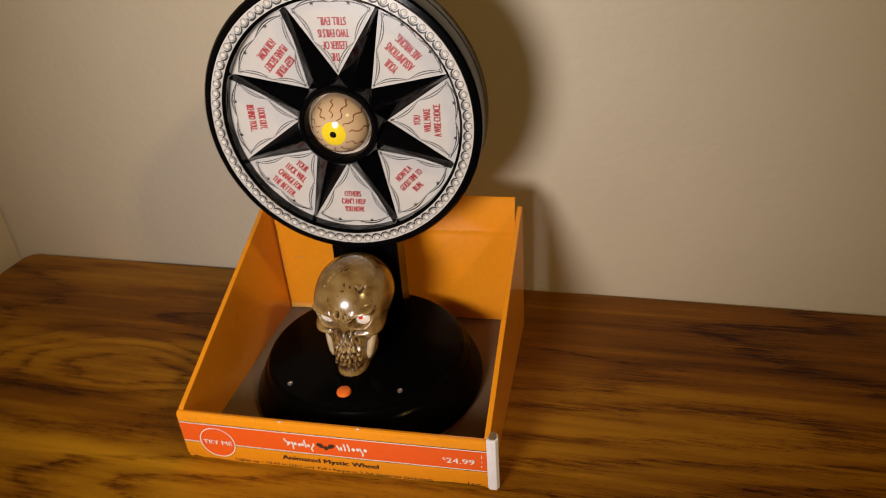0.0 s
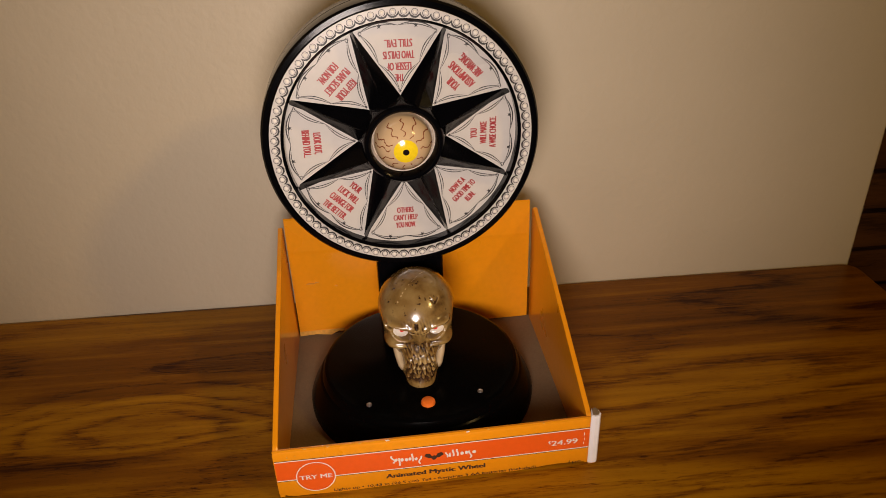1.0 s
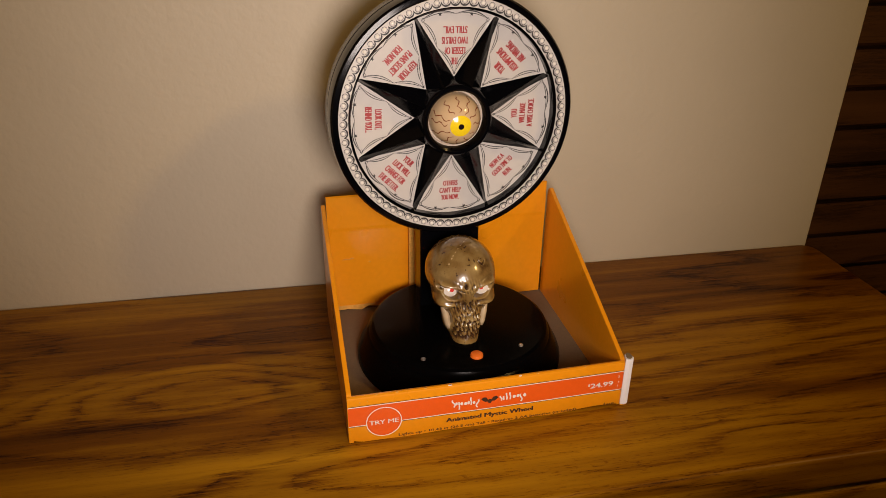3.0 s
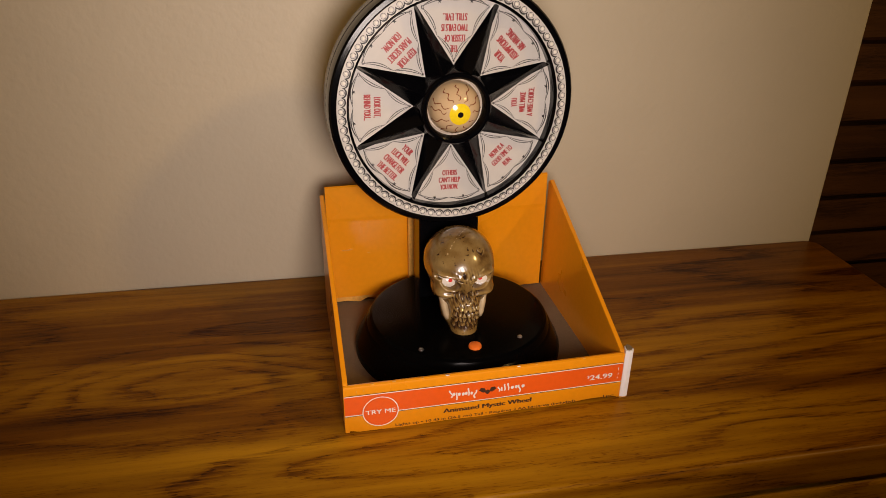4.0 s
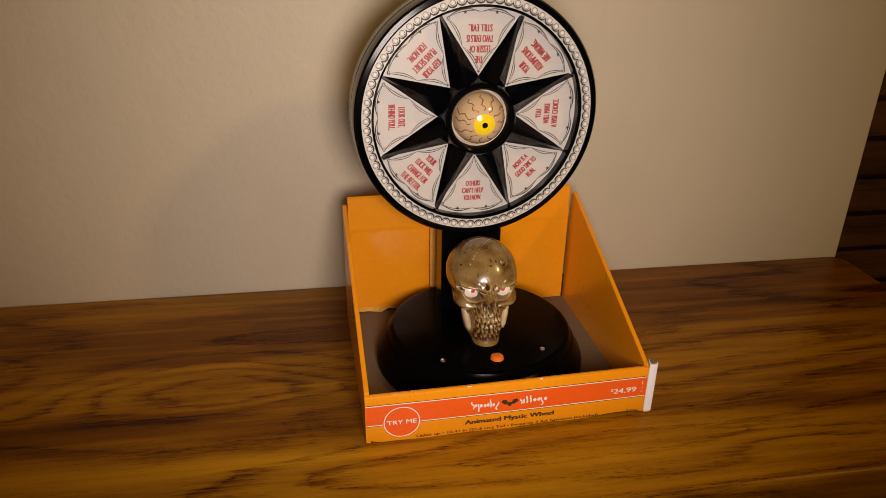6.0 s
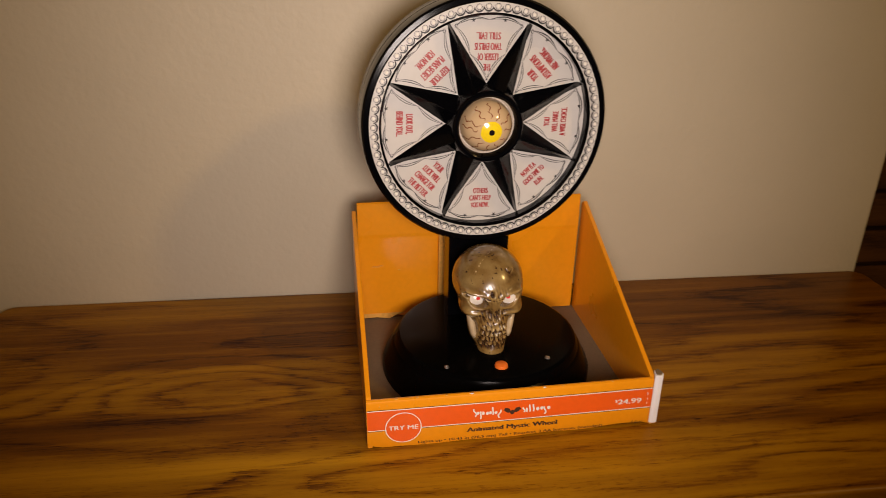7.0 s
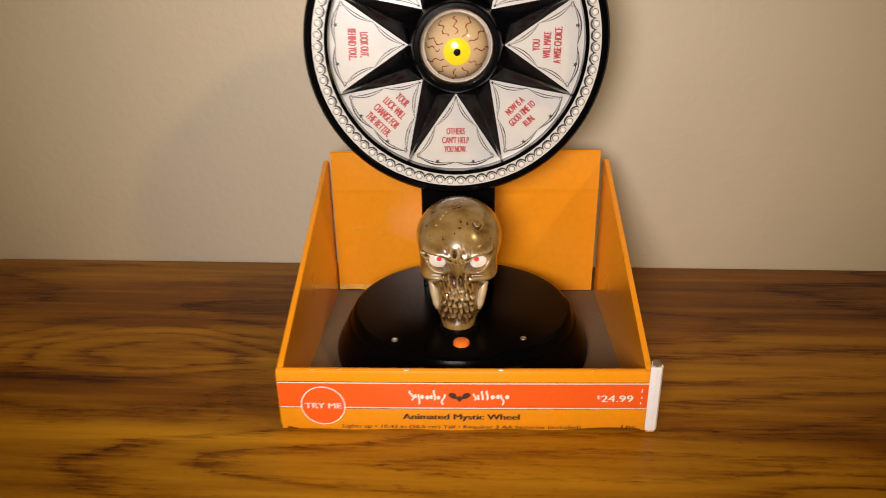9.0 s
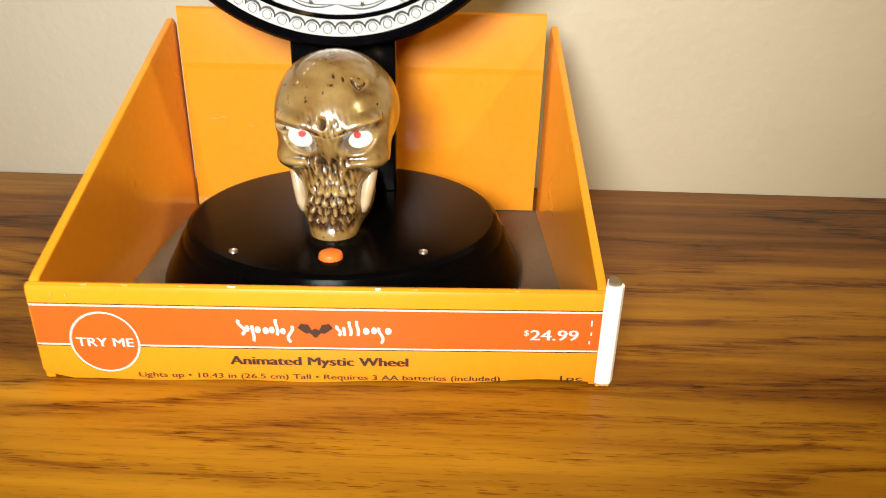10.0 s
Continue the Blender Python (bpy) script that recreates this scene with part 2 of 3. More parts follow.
def box(bm, x0, x1, y0, y1, z0, z1, bevel=0.0, segments=2):
    made = bmesh.ops.create_cube(bm, size=1.0)["verts"]
    for v in made:
        v.co = Vector((x0 + (v.co.x + 0.5) * (x1 - x0), y0 + (v.co.y + 0.5) * (y1 - y0), z0 + (v.co.z + 0.5) * (z1 - z0)))
    if bevel:
        edges = list({e for v in made for e in v.link_edges})
        bmesh.ops.bevel(bm, geom=edges, offset=bevel, segments=segments, affect="EDGES", profile=0.5)
    return bm


def prism(points, axis, a, b, bevel=0.0):
    """A flat outline, pulled from a to b along an axis: 'x' takes (y, z) points, 'y' (x, z), 'z' (x, y)."""
    bm = bmesh.new()

    def place(p, q, t):
        return {"x": (t, p, q), "y": (p, t, q), "z": (p, q, t)}[axis]

    low = [bm.verts.new(place(p, q, a)) for p, q in points]
    high = [bm.verts.new(place(p, q, b)) for p, q in points]
    bm.faces.new(low)
    bm.faces.new(high)
    for i in range(len(points)):
        j = (i + 1) % len(points)
        bm.faces.new((low[i], low[j], high[j], high[i]))
    bmesh.ops.recalc_face_normals(bm, faces=bm.faces)
    if bevel:
        bmesh.ops.bevel(bm, geom=list(bm.edges), offset=bevel, segments=2, affect="EDGES", profile=0.5)
    return bm


def lathe(profile, n=96):
    """Turns (radius, height) pairs about z; ends at radius 0 are closed."""
    bm = bmesh.new()
    rows = []
    for r, h in profile:
        if r < 1e-6:
            rows.append([bm.verts.new((0, 0, h))])
        else:
            rows.append([bm.verts.new((r * math.cos(2 * math.pi * i / n), r * math.sin(2 * math.pi * i / n), h)) for i in range(n)])
    for a, b in zip(rows, rows[1:]):
        for i in range(n):
            j = (i + 1) % n
            quad = [a[i % len(a)], a[j % len(a)], b[j % len(b)], b[i % len(b)]]
            quad = list(dict.fromkeys(quad))
            if len(quad) > 2:
                bm.faces.new(quad)
    bmesh.ops.recalc_face_normals(bm, faces=bm.faces)
    return bm


def ribbon(points, width, taper=False, lift=0.0, closed=False):
    """A flat stroke in the plane z = lift along (x, y) points."""
    bm = bmesh.new()
    pts = [Vector((x, y, lift)) for x, y in points]
    left, right = [], []
    for i, p in enumerate(pts):
        a = pts[i - 1] if i or closed else p
        b = pts[(i + 1) % len(pts)] if i + 1 < len(pts) or closed else p
        d = (b - a).normalized()
        w = width / 2 * ((0.25 + 0.75 * math.sin(math.pi * i / (len(pts) - 1))) if taper else 1.0)
        side = Vector((-d.y, d.x, 0)) * w
        left.append(bm.verts.new(p + side))
        right.append(bm.verts.new(p - side))
    for i in range(len(pts) if closed else len(pts) - 1):
        j = (i + 1) % len(pts)
        bm.faces.new((left[i], right[i], right[j], left[j]))
    return bm


def merge(bm, other, m=None):
    """Adds another bmesh, moved by m, to bm."""
    if m is not None:
        other.transform(m)
    me = bpy.data.meshes.new("scratch")
    other.to_mesh(me)
    other.free()
    bm.from_mesh(me)
    bpy.data.meshes.remove(me)
    return bm


def lettering(lines, sizes, pitch, cap, bold=0.0):
    """Lines of words, centred, in the plane z = 0: each is brought to its width, with capitals cap high."""
    bm = bmesh.new()
    for i, (words, width) in enumerate(zip(lines, sizes)):
        cu = bpy.data.curves.new("words", "FONT")
        cu.body, cu.align_x, cu.resolution_u = words, "CENTER", 3
        ob = new("words", cu)
        bpy.context.view_layer.update()
        me = bpy.data.meshes.new_from_object(ob.evaluated_get(bpy.context.evaluated_depsgraph_get()))
        bpy.data.objects.remove(ob)
        bpy.data.curves.remove(cu)
        xs = [v.co.x for v in me.vertices]
        wide = max(xs) - min(xs)
        one = bmesh.new()
        one.from_mesh(me)
        bpy.data.meshes.remove(me)
        mid = (max(xs) + min(xs)) / 2
        for v in one.verts:
            v.co = Vector(((v.co.x - mid) * width / wide, v.co.y * cap / 0.73 - i * pitch, 0))
        # heavier print: the same strokes a hair apart
        for k in ((-1, 0, 1) if bold else (0,)):
            merge(bm, one.copy(), Matrix.Translation((k * bold * cap, 0, 0.00002 * (k + 1))))
    return bm


def disc(r, n=24, lift=0.0, cx=0.0, cy=0.0):
    bm = bmesh.new()
    bm.faces.new([bm.verts.new((cx + r * math.cos(2 * math.pi * i / n), cy + r * math.sin(2 * math.pi * i / n), lift)) for i in range(n)])
    return bm


# ---- room ----
TURN_WALL = -2.12
SITE = pose(0, 0.2135, 0, 0, 0, TURN_WALL)  # the wall's own frame: x along it, y into it


def structure(name, bm, mat, label, category, smooth=None):
    ob = to_object(name, bm, mat, smooth)
    ob.matrix_world = SITE
    return tagged(ob, label, category, kind="structure")


FLOOR_Z, TOP_Z = -0.76, 1.74
structure("wall_north", box(bmesh.new(), -0.50, 0.3962, 0.0, 0.07, FLOOR_Z, TOP_Z, 0.003), WALL, "beige painted wall with a fine orange-peel texture", "wall")
structure("wall_west", box(bmesh.new(), -0.52, -0.402, -4.0, -0.001, FLOOR_Z, TOP_Z), WALL, "beige painted side wall beside the cabinet", "wall")
# two unseen walls, added dark so the black plastic mirrors little light
structure("unseen_wall_south", box(bmesh.new(), -0.52, 2.2, -4.1, -4.001, FLOOR_Z, TOP_Z), DARKWOOD, "unseen dark wall added across the room", "wall")
structure("unseen_wall_east", box(bmesh.new(), 2.101, 2.2, -4.0, 0.3, FLOOR_Z, TOP_Z), DARKWOOD, "unseen dark wall added at the end of the room", "wall")
# floor and ceiling are unseen too, added to close the room
structure("floor", box(bmesh.new(), -0.6, 2.3, -4.2, 0.4, FLOOR_Z - 0.05, FLOOR_Z), CARPET, "brown carpeted floor", "floor")
structure("ceiling", box(bmesh.new(), -0.6, 2.3, -4.2, 0.4, TOP_Z, TOP_Z + 0.05), CEILING, "off-white painted ceiling", "ceiling")


def board_wall():
    """Dark horizontal boards, lapped one over the other, beyond the end of the painted wall."""
    pitch = 0.0425
    back = structure("wall_boarded", box(bmesh.new(), 0.38, 2.101, 0.085, 0.13, FLOOR_Z, TOP_Z), DARKWOOD, "dark brown wall of lapped horizontal wooden boards", "wall")
    for k in range(-18, 39):
        z = 0.012 + k * pitch
        profile = [(0.085, z), (0.085, z + pitch + 0.004), (0.079, z + pitch + 0.004), (0.070, z + 0.003), (0.072, z)]
        part("board", prism(profile, "x", 0.4010, 2.10), DARKWOOD, back)


board_wall()


def cabinet():
    """Low oak cabinet against the wall; the toy stands on its top."""
    root = tagged(new("cabinet"), "golden brown oak-veneer cabinet with a dark grained top", "cabinet")
    root.matrix_world = SITE
    x0, x1, y0 = -0.388, 0.399, -0.2830
    r, pts = 0.014, []
    for cx, cy, a0 in ((x1 - r, -0.001 - r, 0), (x0 + r, -0.001 - r, 90), (x0 + r, y0 + r, 180), (x1 - r, y0 + r, 270)):
        pts += [(cx + r * math.cos(radians(a0 + a)), cy + r * math.sin(radians(a0 + a))) for a in range(0, 91, 15)]
    bm = prism(pts, "z", -0.024, 0.0)
    rim = [e for e in bm.edges if all(abs(v.co.z) < 1e-6 for v in e.verts)]
    bmesh.ops.bevel(bm, geom=rim, offset=0.0035, segments=4, affect="EDGES", profile=0.5)
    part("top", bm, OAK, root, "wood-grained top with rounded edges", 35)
    part("body", box(bmesh.new(), x0 + 0.012, x1 - 0.012, y0 + 0.016, -0.003, FLOOR_Z, -0.0245, 0.002), OAK, root)
    for z0, z1 in ((-0.25, -0.035), (-0.49, -0.26), (-0.73, -0.50)):
        drawer = part("drawer", box(bmesh.new(), x0 + 0.03, x1 - 0.03, y0 + 0.004, y0 + 0.0155, z0, z1, 0.003), OAK, root)
        part("knob", lathe([(0, 0.022), (0.008, 0.021), (0.012, 0.016), (0.007, 0.008), (0.006, 0.0)], 24), STEEL, drawer).matrix_basis = pose(0, y0 + 0.004, (z0 + z1) / 2, 90)


cabinet()


# ---- the cardboard display tray ----
def tray():
    root = tagged(new("display_box"), "open orange cardboard display tray with a low printed front", "box")
    xl, xr, depth, h_side, h_back, h_front = -0.0921, 0.0948, 0.161, 0.1008, 0.1040, 0.0355
    t = 0.0032
    part("bottom", box(bmesh.new(), xl + t, xr - t, t, depth, 0.0005, 0.0022), CARD_RAW, root, "bare grey-brown cardboard")
    # sides: doubled card, the top edge sloping down to the front
    side = [(0.0005, 0.0), (0.0005, h_front - 0.002), (0.004, h_front + 0.001), (depth - 0.004, h_side - 0.001), (depth, h_side - 0.004), (depth, 0.0)]
    for a, b in ((xl, xl + t), (xr - t, xr)):
        part("side_panel", prism(side, "x", a, b, 0.0006), CARD, root)
    # back: two panels beside a slot, the top strip creased a little forward
    bl, br = xl + t + 0.001, xr - t - 0.002

    def back(x0, x1, drop):
        y = depth - 0.0038
        outline = [(y + 0.0020, drop), (y + 0.0012, 0.0755), (y + 0.0009, 0.0785), (y + 0.0018, h_back), (y + 0.0030, h_back + 0.001), (y + 0.0045, h_back), (y + 0.0036, 0.0785), (y + 0.0039, 0.0755), (y + 0.0045, drop)]
        return prism(outline, "x", x0, x1)

    rear = part("back_panel", back(bl, -0.0249, 0.007), CARD, root, "creased orange back panel with a torn lower edge")
    part("torn_edge", prism([(bl, 0.0035), (bl, 0.0075), (-0.045, 0.0075), (-0.05, 0.0045), (-0.058, 0.0055), (-0.064, 0.0024), (-0.075, 0.004)], "y", depth - 0.0020, depth + 0.0000), CARD_EDGE, rear)
    part("back_panel", back(-0.0247, br, 0.003), CARD, root)
    for x, z, w in ((-0.0745, 0.0505, 0.0070), (-0.0700, 0.0512, 0.0030), (-0.0560, 0.0470, 0.0022)):
        scratch = prism([(x - w / 2, z), (x - w / 4, z + 0.0006), (x + w / 2, z + 0.0002), (x + w / 3, z - 0.0003)], "y", depth - 0.0032, depth - 0.0026)
        part("scratch", scratch, CARD_EDGE, rear)
    part("back_strip", prism([(-0.0252, 0.004), (-0.0252, 0.098), (-0.0208, 0.098), (-0.0208, 0.004)], "y", depth - 0.0085, depth - 0.0055), CARD_EDGE, root)
    for piece in root.children:
        for v in piece.data.vertices:
            v.co.x += (0.012 * v.co.x + 0.0012) * v.co.y / depth
    # front: thick folded panel, its foot a little buckled
    bm = bmesh.new()
    n, ring = 40, []
    for i in range(n + 1):
        u = i / n
        x = xl + u * (xr - xl - 0.001)
        low = 0.0006 * (1 + math.sin(u * 23)) * (0.2 + u) + (0.0012 * max(0, u - 0.6) / 0.4 if u > 0.6 else 0) + (0.003 * (1 - u * 25) if u < 0.04 else 0)
        bow = -0.0005 * math.sin(math.pi * u)
        ring.append([bm.verts.new((x, y + bow, z)) for y, z in ((0.0003, low), (0.0, low + 0.001), (0.0, h_front - 0.0022), (0.0006, h_front - 0.0006), (0.0018, h_front), (0.0034, h_front - 0.0004), (0.0042, h_front - 0.002), (0.0042, low))])
    for a, b in zip(ring, ring[1:]):
        for k in range(8):
            bm.faces.new((a[k], b[k], b[(k + 1) % 8], a[(k + 1) % 8]))
    bm.faces.new(ring[0])
    bm.faces.new(ring[-1])
    bmesh.ops.recalc_face_normals(bm, faces=bm.faces)
    front = part("front_panel", bm, CARD, root, "printed front strip with a red-orange band", 40)

    def printed(name, flat, mat, x, z, lift, label=""):
        """Lays a flat print on the front, following its slight bow."""
        for v in flat.verts:
            px, pz = x + v.co.x, z + v.co.y
            u = (px - xl) / (xr - xl)
            v.co = Vector((px, -0.0005 * math.sin(math.pi * min(1, max(0, u))) - lift - v.co.z, pz))
        return part(name, flat, mat, front, label)

    def strip(x0, x1, h):
        pts = [(x0 + (x1 - x0) * i / 40, 0.0) for i in range(41)]
        return ribbon(pts, h)

    end = xr - 0.0015
    printed("band", strip(xl + 0.0003, end, 0.0142), BAND, 0, 0.0211, 0.00012)
    for z in (0.0284, 0.0138):
        printed("white_line", strip(xl + 0.0003, end, 0.0006), WHITE_INK, 0, z, 0.0002)
    for z in (0.0290, 0.0133):
        printed("dark_line", strip(xl + 0.0003, end, 0.0003), DARK_INK, 0, z, 0.0002)
    cx, cz = -0.0695, 0.0149
    printed("badge", disc(0.0111, 48), BAND, cx, cz, 0.00028)
    circle = [(0.0111 * math.cos(radians(a)), 0.0111 * math.sin(radians(a))) for a in range(0, 360, 6)]
    printed("badge_ring", ribbon(circle, 0.0006, closed=True), WHITE_INK, cx, cz, 0.0004)
    printed("caption", lettering(["TRY ME"], [0.0186], 0, 0.0034, 0.03), WHITE_INK, cx, cz - 0.0016, 0.0004, "white printed words")
    printed("price", lettering(["24.99"], [0.0158], 0, 0.0040, 0.035), WHITE_INK, 0.0783, 0.0180, 0.0003, "white printed price")
    printed("price", lettering(["$"], [0.0017], 0, 0.0022), WHITE_INK, 0.0691, 0.0197, 0.0003)
    printed("caption", lettering(["Animated Mystic Wheel"], [0.0590], 0, 0.0034, 0.08), DARK_INK, 0.0005, 0.0071, 0.0002, "dark brown printed words")
    printed("caption", lettering(["Lights up \u2022 10.43 in (26.5 cm) Tall \u2022 Requires 3 AA batteries (included)"], [0.1215], 0, 0.0020, 0.03), DARK_INK, 0.0005, 0.0016, 0.0002)
    printed("caption", lettering(["1pc"], [0.0075], 0, 0.0021, 0.012), DARK_INK, 0.0855, 0.0020, 0.0002)
    # the maker's mark: hand-drawn white strokes with a bat between them, as plain shapes
    def solid_oval(x, z, a, b):
        flat = disc(1.0, 18)
        flat.transform(Matrix.Translation((x, z, 0)) @ Matrix.Diagonal((a, b, 1, 1)))
        return flat

    def bent(x, z0, z1, sway):
        return [(x + sway * math.sin(5.5 * k / 12), z0 + (z1 - z0) * k / 12) for k in range(13)]

    # per side of the bat: thick bars (x, foot, head, sway) and solid ovals (x, z, half width, half height)
    sides = (
        (((-0.0243, -0.0020, 0.0036, 0.0010), (-0.0206, -0.0044, 0.0016, 0.0002), (-0.0128, -0.0020, 0.0040, 0.0003), (-0.0084, -0.0046, 0.0016, -0.0008)),
         ((-0.0224, 0.0004, 0.0008, 0.0012), (-0.0190, 0.0000, 0.0010, 0.0013), (-0.0164, -0.0003, 0.0010, 0.0013), (-0.0144, 0.0000, 0.0009, 0.0013), (-0.0108, -0.0004, 0.0009, 0.0012))),
        (((0.0074, -0.0018, 0.0020, 0.0006), (0.0092, -0.0018, 0.0014, 0.0001), (0.0112, -0.0018, 0.0036, 0.0003), (0.0136, -0.0018, 0.0038, 0.0003), (0.0212, -0.0046, 0.0014, 0.0007)),
         ((0.0164, 0.0000, 0.0011, 0.0013), (0.0190, 0.0002, 0.0010, 0.0013), (0.0236, 0.0001, 0.0011, 0.0013))),
    )
    for bars, ovals in sides:
        for x, z0, z1, sway in bars:
            printed("mark_stroke", ribbon(bent(x, z0, z1, sway), 0.00100), WHITE_INK, 0.0, 0.0206, 0.0003)
        for x, z, a, b in ovals:
            printed("mark_stroke", solid_oval(x, z, a, b), WHITE_INK, 0.0, 0.0206, 0.00032)
    wing = [(0, 0.0008), (0.0012, 0.0002), (0.0022, 0.0022), (0.0046, 0.0026), (0.0058, 0.0010), (0.0042, -0.0004), (0.0030, -0.0012), (0.0018, -0.0010), (0.0005, -0.0026)]
    outline = wing + [(-x, z) for x, z in reversed(wing[1:])]
    bat = bmesh.new()
    bat.faces.new([bat.verts.new((x, z, 0)) for x, z in outline])
    bmesh.ops.triangulate(bat, faces=bat.faces[:])
    printed("bat", bat, DARK_INK, -0.0002, 0.0206, 0.00036, "small dark bat shape")
    # torn white corner
    tear = [(xr - 0.0016, -0.0010), (xr + 0.0008, -0.0020), (xr + 0.0036, -0.0016), (xr + 0.0050, 0.0006), (xr + 0.0044, 0.0040), (xr + 0.0024, 0.0060), (xr + 0.0004, 0.0054)]
    corner = part("torn_corner", prism(tear, "z", 0.0016, 0.0384, 0.0004), CARD_WHITE, root, "torn corner baring white paper")
    part("torn_lip", prism([(xr - 0.0004, 0.0), (xr + 0.0012, -0.0010), (xr + 0.0030, -0.0006), (xr + 0.0040, 0.0008), (xr + 0.0034, 0.0036), (xr + 0.0024, 0.0050), (xr + 0.0006, 0.0044)], "z", 0.0386, 0.0394), CARD_RAW, corner)
    part("torn_lip", prism([(xr - 0.001, -0.0008), (xr + 0.0036, -0.0006), (xr + 0.003, 0.003), (xr - 0.001, 0.003)], "z", 0.0003, 0.0015), CARD_EDGE, corner)
    worn = random.Random(3)
    for k in range(8):
        x = xl + 0.012 + worn.random() ** 0.8 * (xr - xl - 0.02)
        w, h = worn.uniform(0.0006, 0.0026), worn.uniform(0.0002, 0.0004)
        pts = [(x, 0.0012), (x + w * 0.3, 0.0009), (x + w, 0.0011), (x + w * 0.8, 0.0013 + h), (x + w * 0.2, 0.0012 + h)]
        bow_y = -0.0005 * math.sin(math.pi * (x - xl) / (xr - xl))
        part("scuff", prism([(a, b + bow_y) for a, b in pts], "z", h_front - 0.0008, h_front + 0.00012), CARD_WHITE if k % 3 == 0 else CARD_EDGE, front)
    for x, z, h in ((0.0902, 0.0245, 0.0022), (0.0904, 0.0205, 0.0012), (0.0901, 0.0172, 0.0012), (-0.0842, 0.0318, 0.0016), (-0.0795, 0.0322, 0.0012)):
        printed("scuff", ribbon([(0, -h / 2), (0.0001, 0), (0, h / 2)], 0.0005), CARD_EDGE if x < 0 else WHITE_INK, x, z, 0.0003)


tray()


# ---- the toy ----
YF, ZC, SPIN = 0.0981, 0.1793, -0.95  # the dial's front plane, its axle's height, its turn
DIAL = Matrix.Translation((-0.0014, YF, ZC)) @ pose(0, 0, 0, 90) @ pose(0, 0, 0, 0, 0, SPIN)
FACE = -0.0072  # the printed face lies this far behind the front plane


def star_shape():
    bm = bmesh.new()
    hub_r, hub_h = 0.0240, 0.0054
    for k in range(8):
        a = radians(22.5 + 45 * k)

        def at(r, turn, h):
            return bm.verts.new((r * math.cos(a + turn), r * math.sin(a + turn), h))

        h = radians(22.5)
        tip, tip_low = at(0.0697, 0, 0.0002), at(0.0702, 0, FACE)
        ridge = at(hub_r * 0.98, 0, hub_h)
        la, lb = at(0.0266, -h, FACE + 0.0004), at(0.0266, h, FACE + 0.0004)
        ta, tb = at(0.0240, -h * 0.98, 0.0006), at(0.0240, h * 0.98, 0.0006)
        ea, eb = at(0.0690, -0.013, FACE), at(0.0690, 0.013, FACE)
        for f in ((tip, ridge, ta, la, ea), (tip, eb, lb, tb, ridge), (tip, ea, tip_low), (tip, tip_low, eb)):
            face = bm.faces.new(f)
            bmesh.ops.triangulate(bm, faces=[face])
    bmesh.ops.remove_doubles(bm, verts=bm.verts, dist=1e-5)
    bmesh.ops.recalc_face_normals(bm, faces=bm.faces)
    return bm


SAYINGS = [
    (90, ("THE", "LESSER OF", "TWO EVILS IS", "STILL EVIL."), (0.0050, 0.0140, 0.0178, 0.0158), 0.0368, 0.0066, 0.0047),
    (45, ("YOUR", "ASSUMPTIONS", "ARE WRONG."), (0.0076, 0.0188, 0.0170), 0.0445, 0.0074, 0.0052),
    (0, ("YOU", "WILL MAKE", "A WISE CHOICE."), (0.0060, 0.0140, 0.0196), 0.044, 0.006, 0.0044),
    (-45, ("NOW IS A", "GOOD TIME TO", "RUN."), (0.0120, 0.0180, 0.0066), 0.0475, 0.0059, 0.0042),
    (-90, ("OTHERS", "CAN'T HELP", "YOU NOW."), (0.0104, 0.0154, 0.0128), 0.0482, 0.0053, 0.004),
    (-135, ("YOUR", "LUCK WILL", "CHANGE FOR", "THE BETTER."), (0.0078, 0.0146, 0.0172, 0.0172), 0.0428, 0.0066, 0.0047),
    (180, ("LOOK OUT,", "BEHIND YOU..."), (0.0132, 0.0168), 0.0508, 0.0066, 0.0048),
    (135, ("KEEP YOUR", "PLANS SECRET", "FOR NOW."), (0.0142, 0.0186, 0.0140), 0.0442, 0.007, 0.005),
]


def bow(p, q, bulge, n=10):
    """Points of a curve from p to q, bulging to its left."""
    p, q = Vector(p), Vector(q)
    d = q - p
    side = Vector((-d.y, d.x))
    return [tuple(p + d * (i / n) + side * bulge * math.sin(math.pi * i / n)) for i in range(n + 1)]


def polar(r, degrees):
    return (r * math.cos(radians(degrees)), r * math.sin(radians(degrees)))


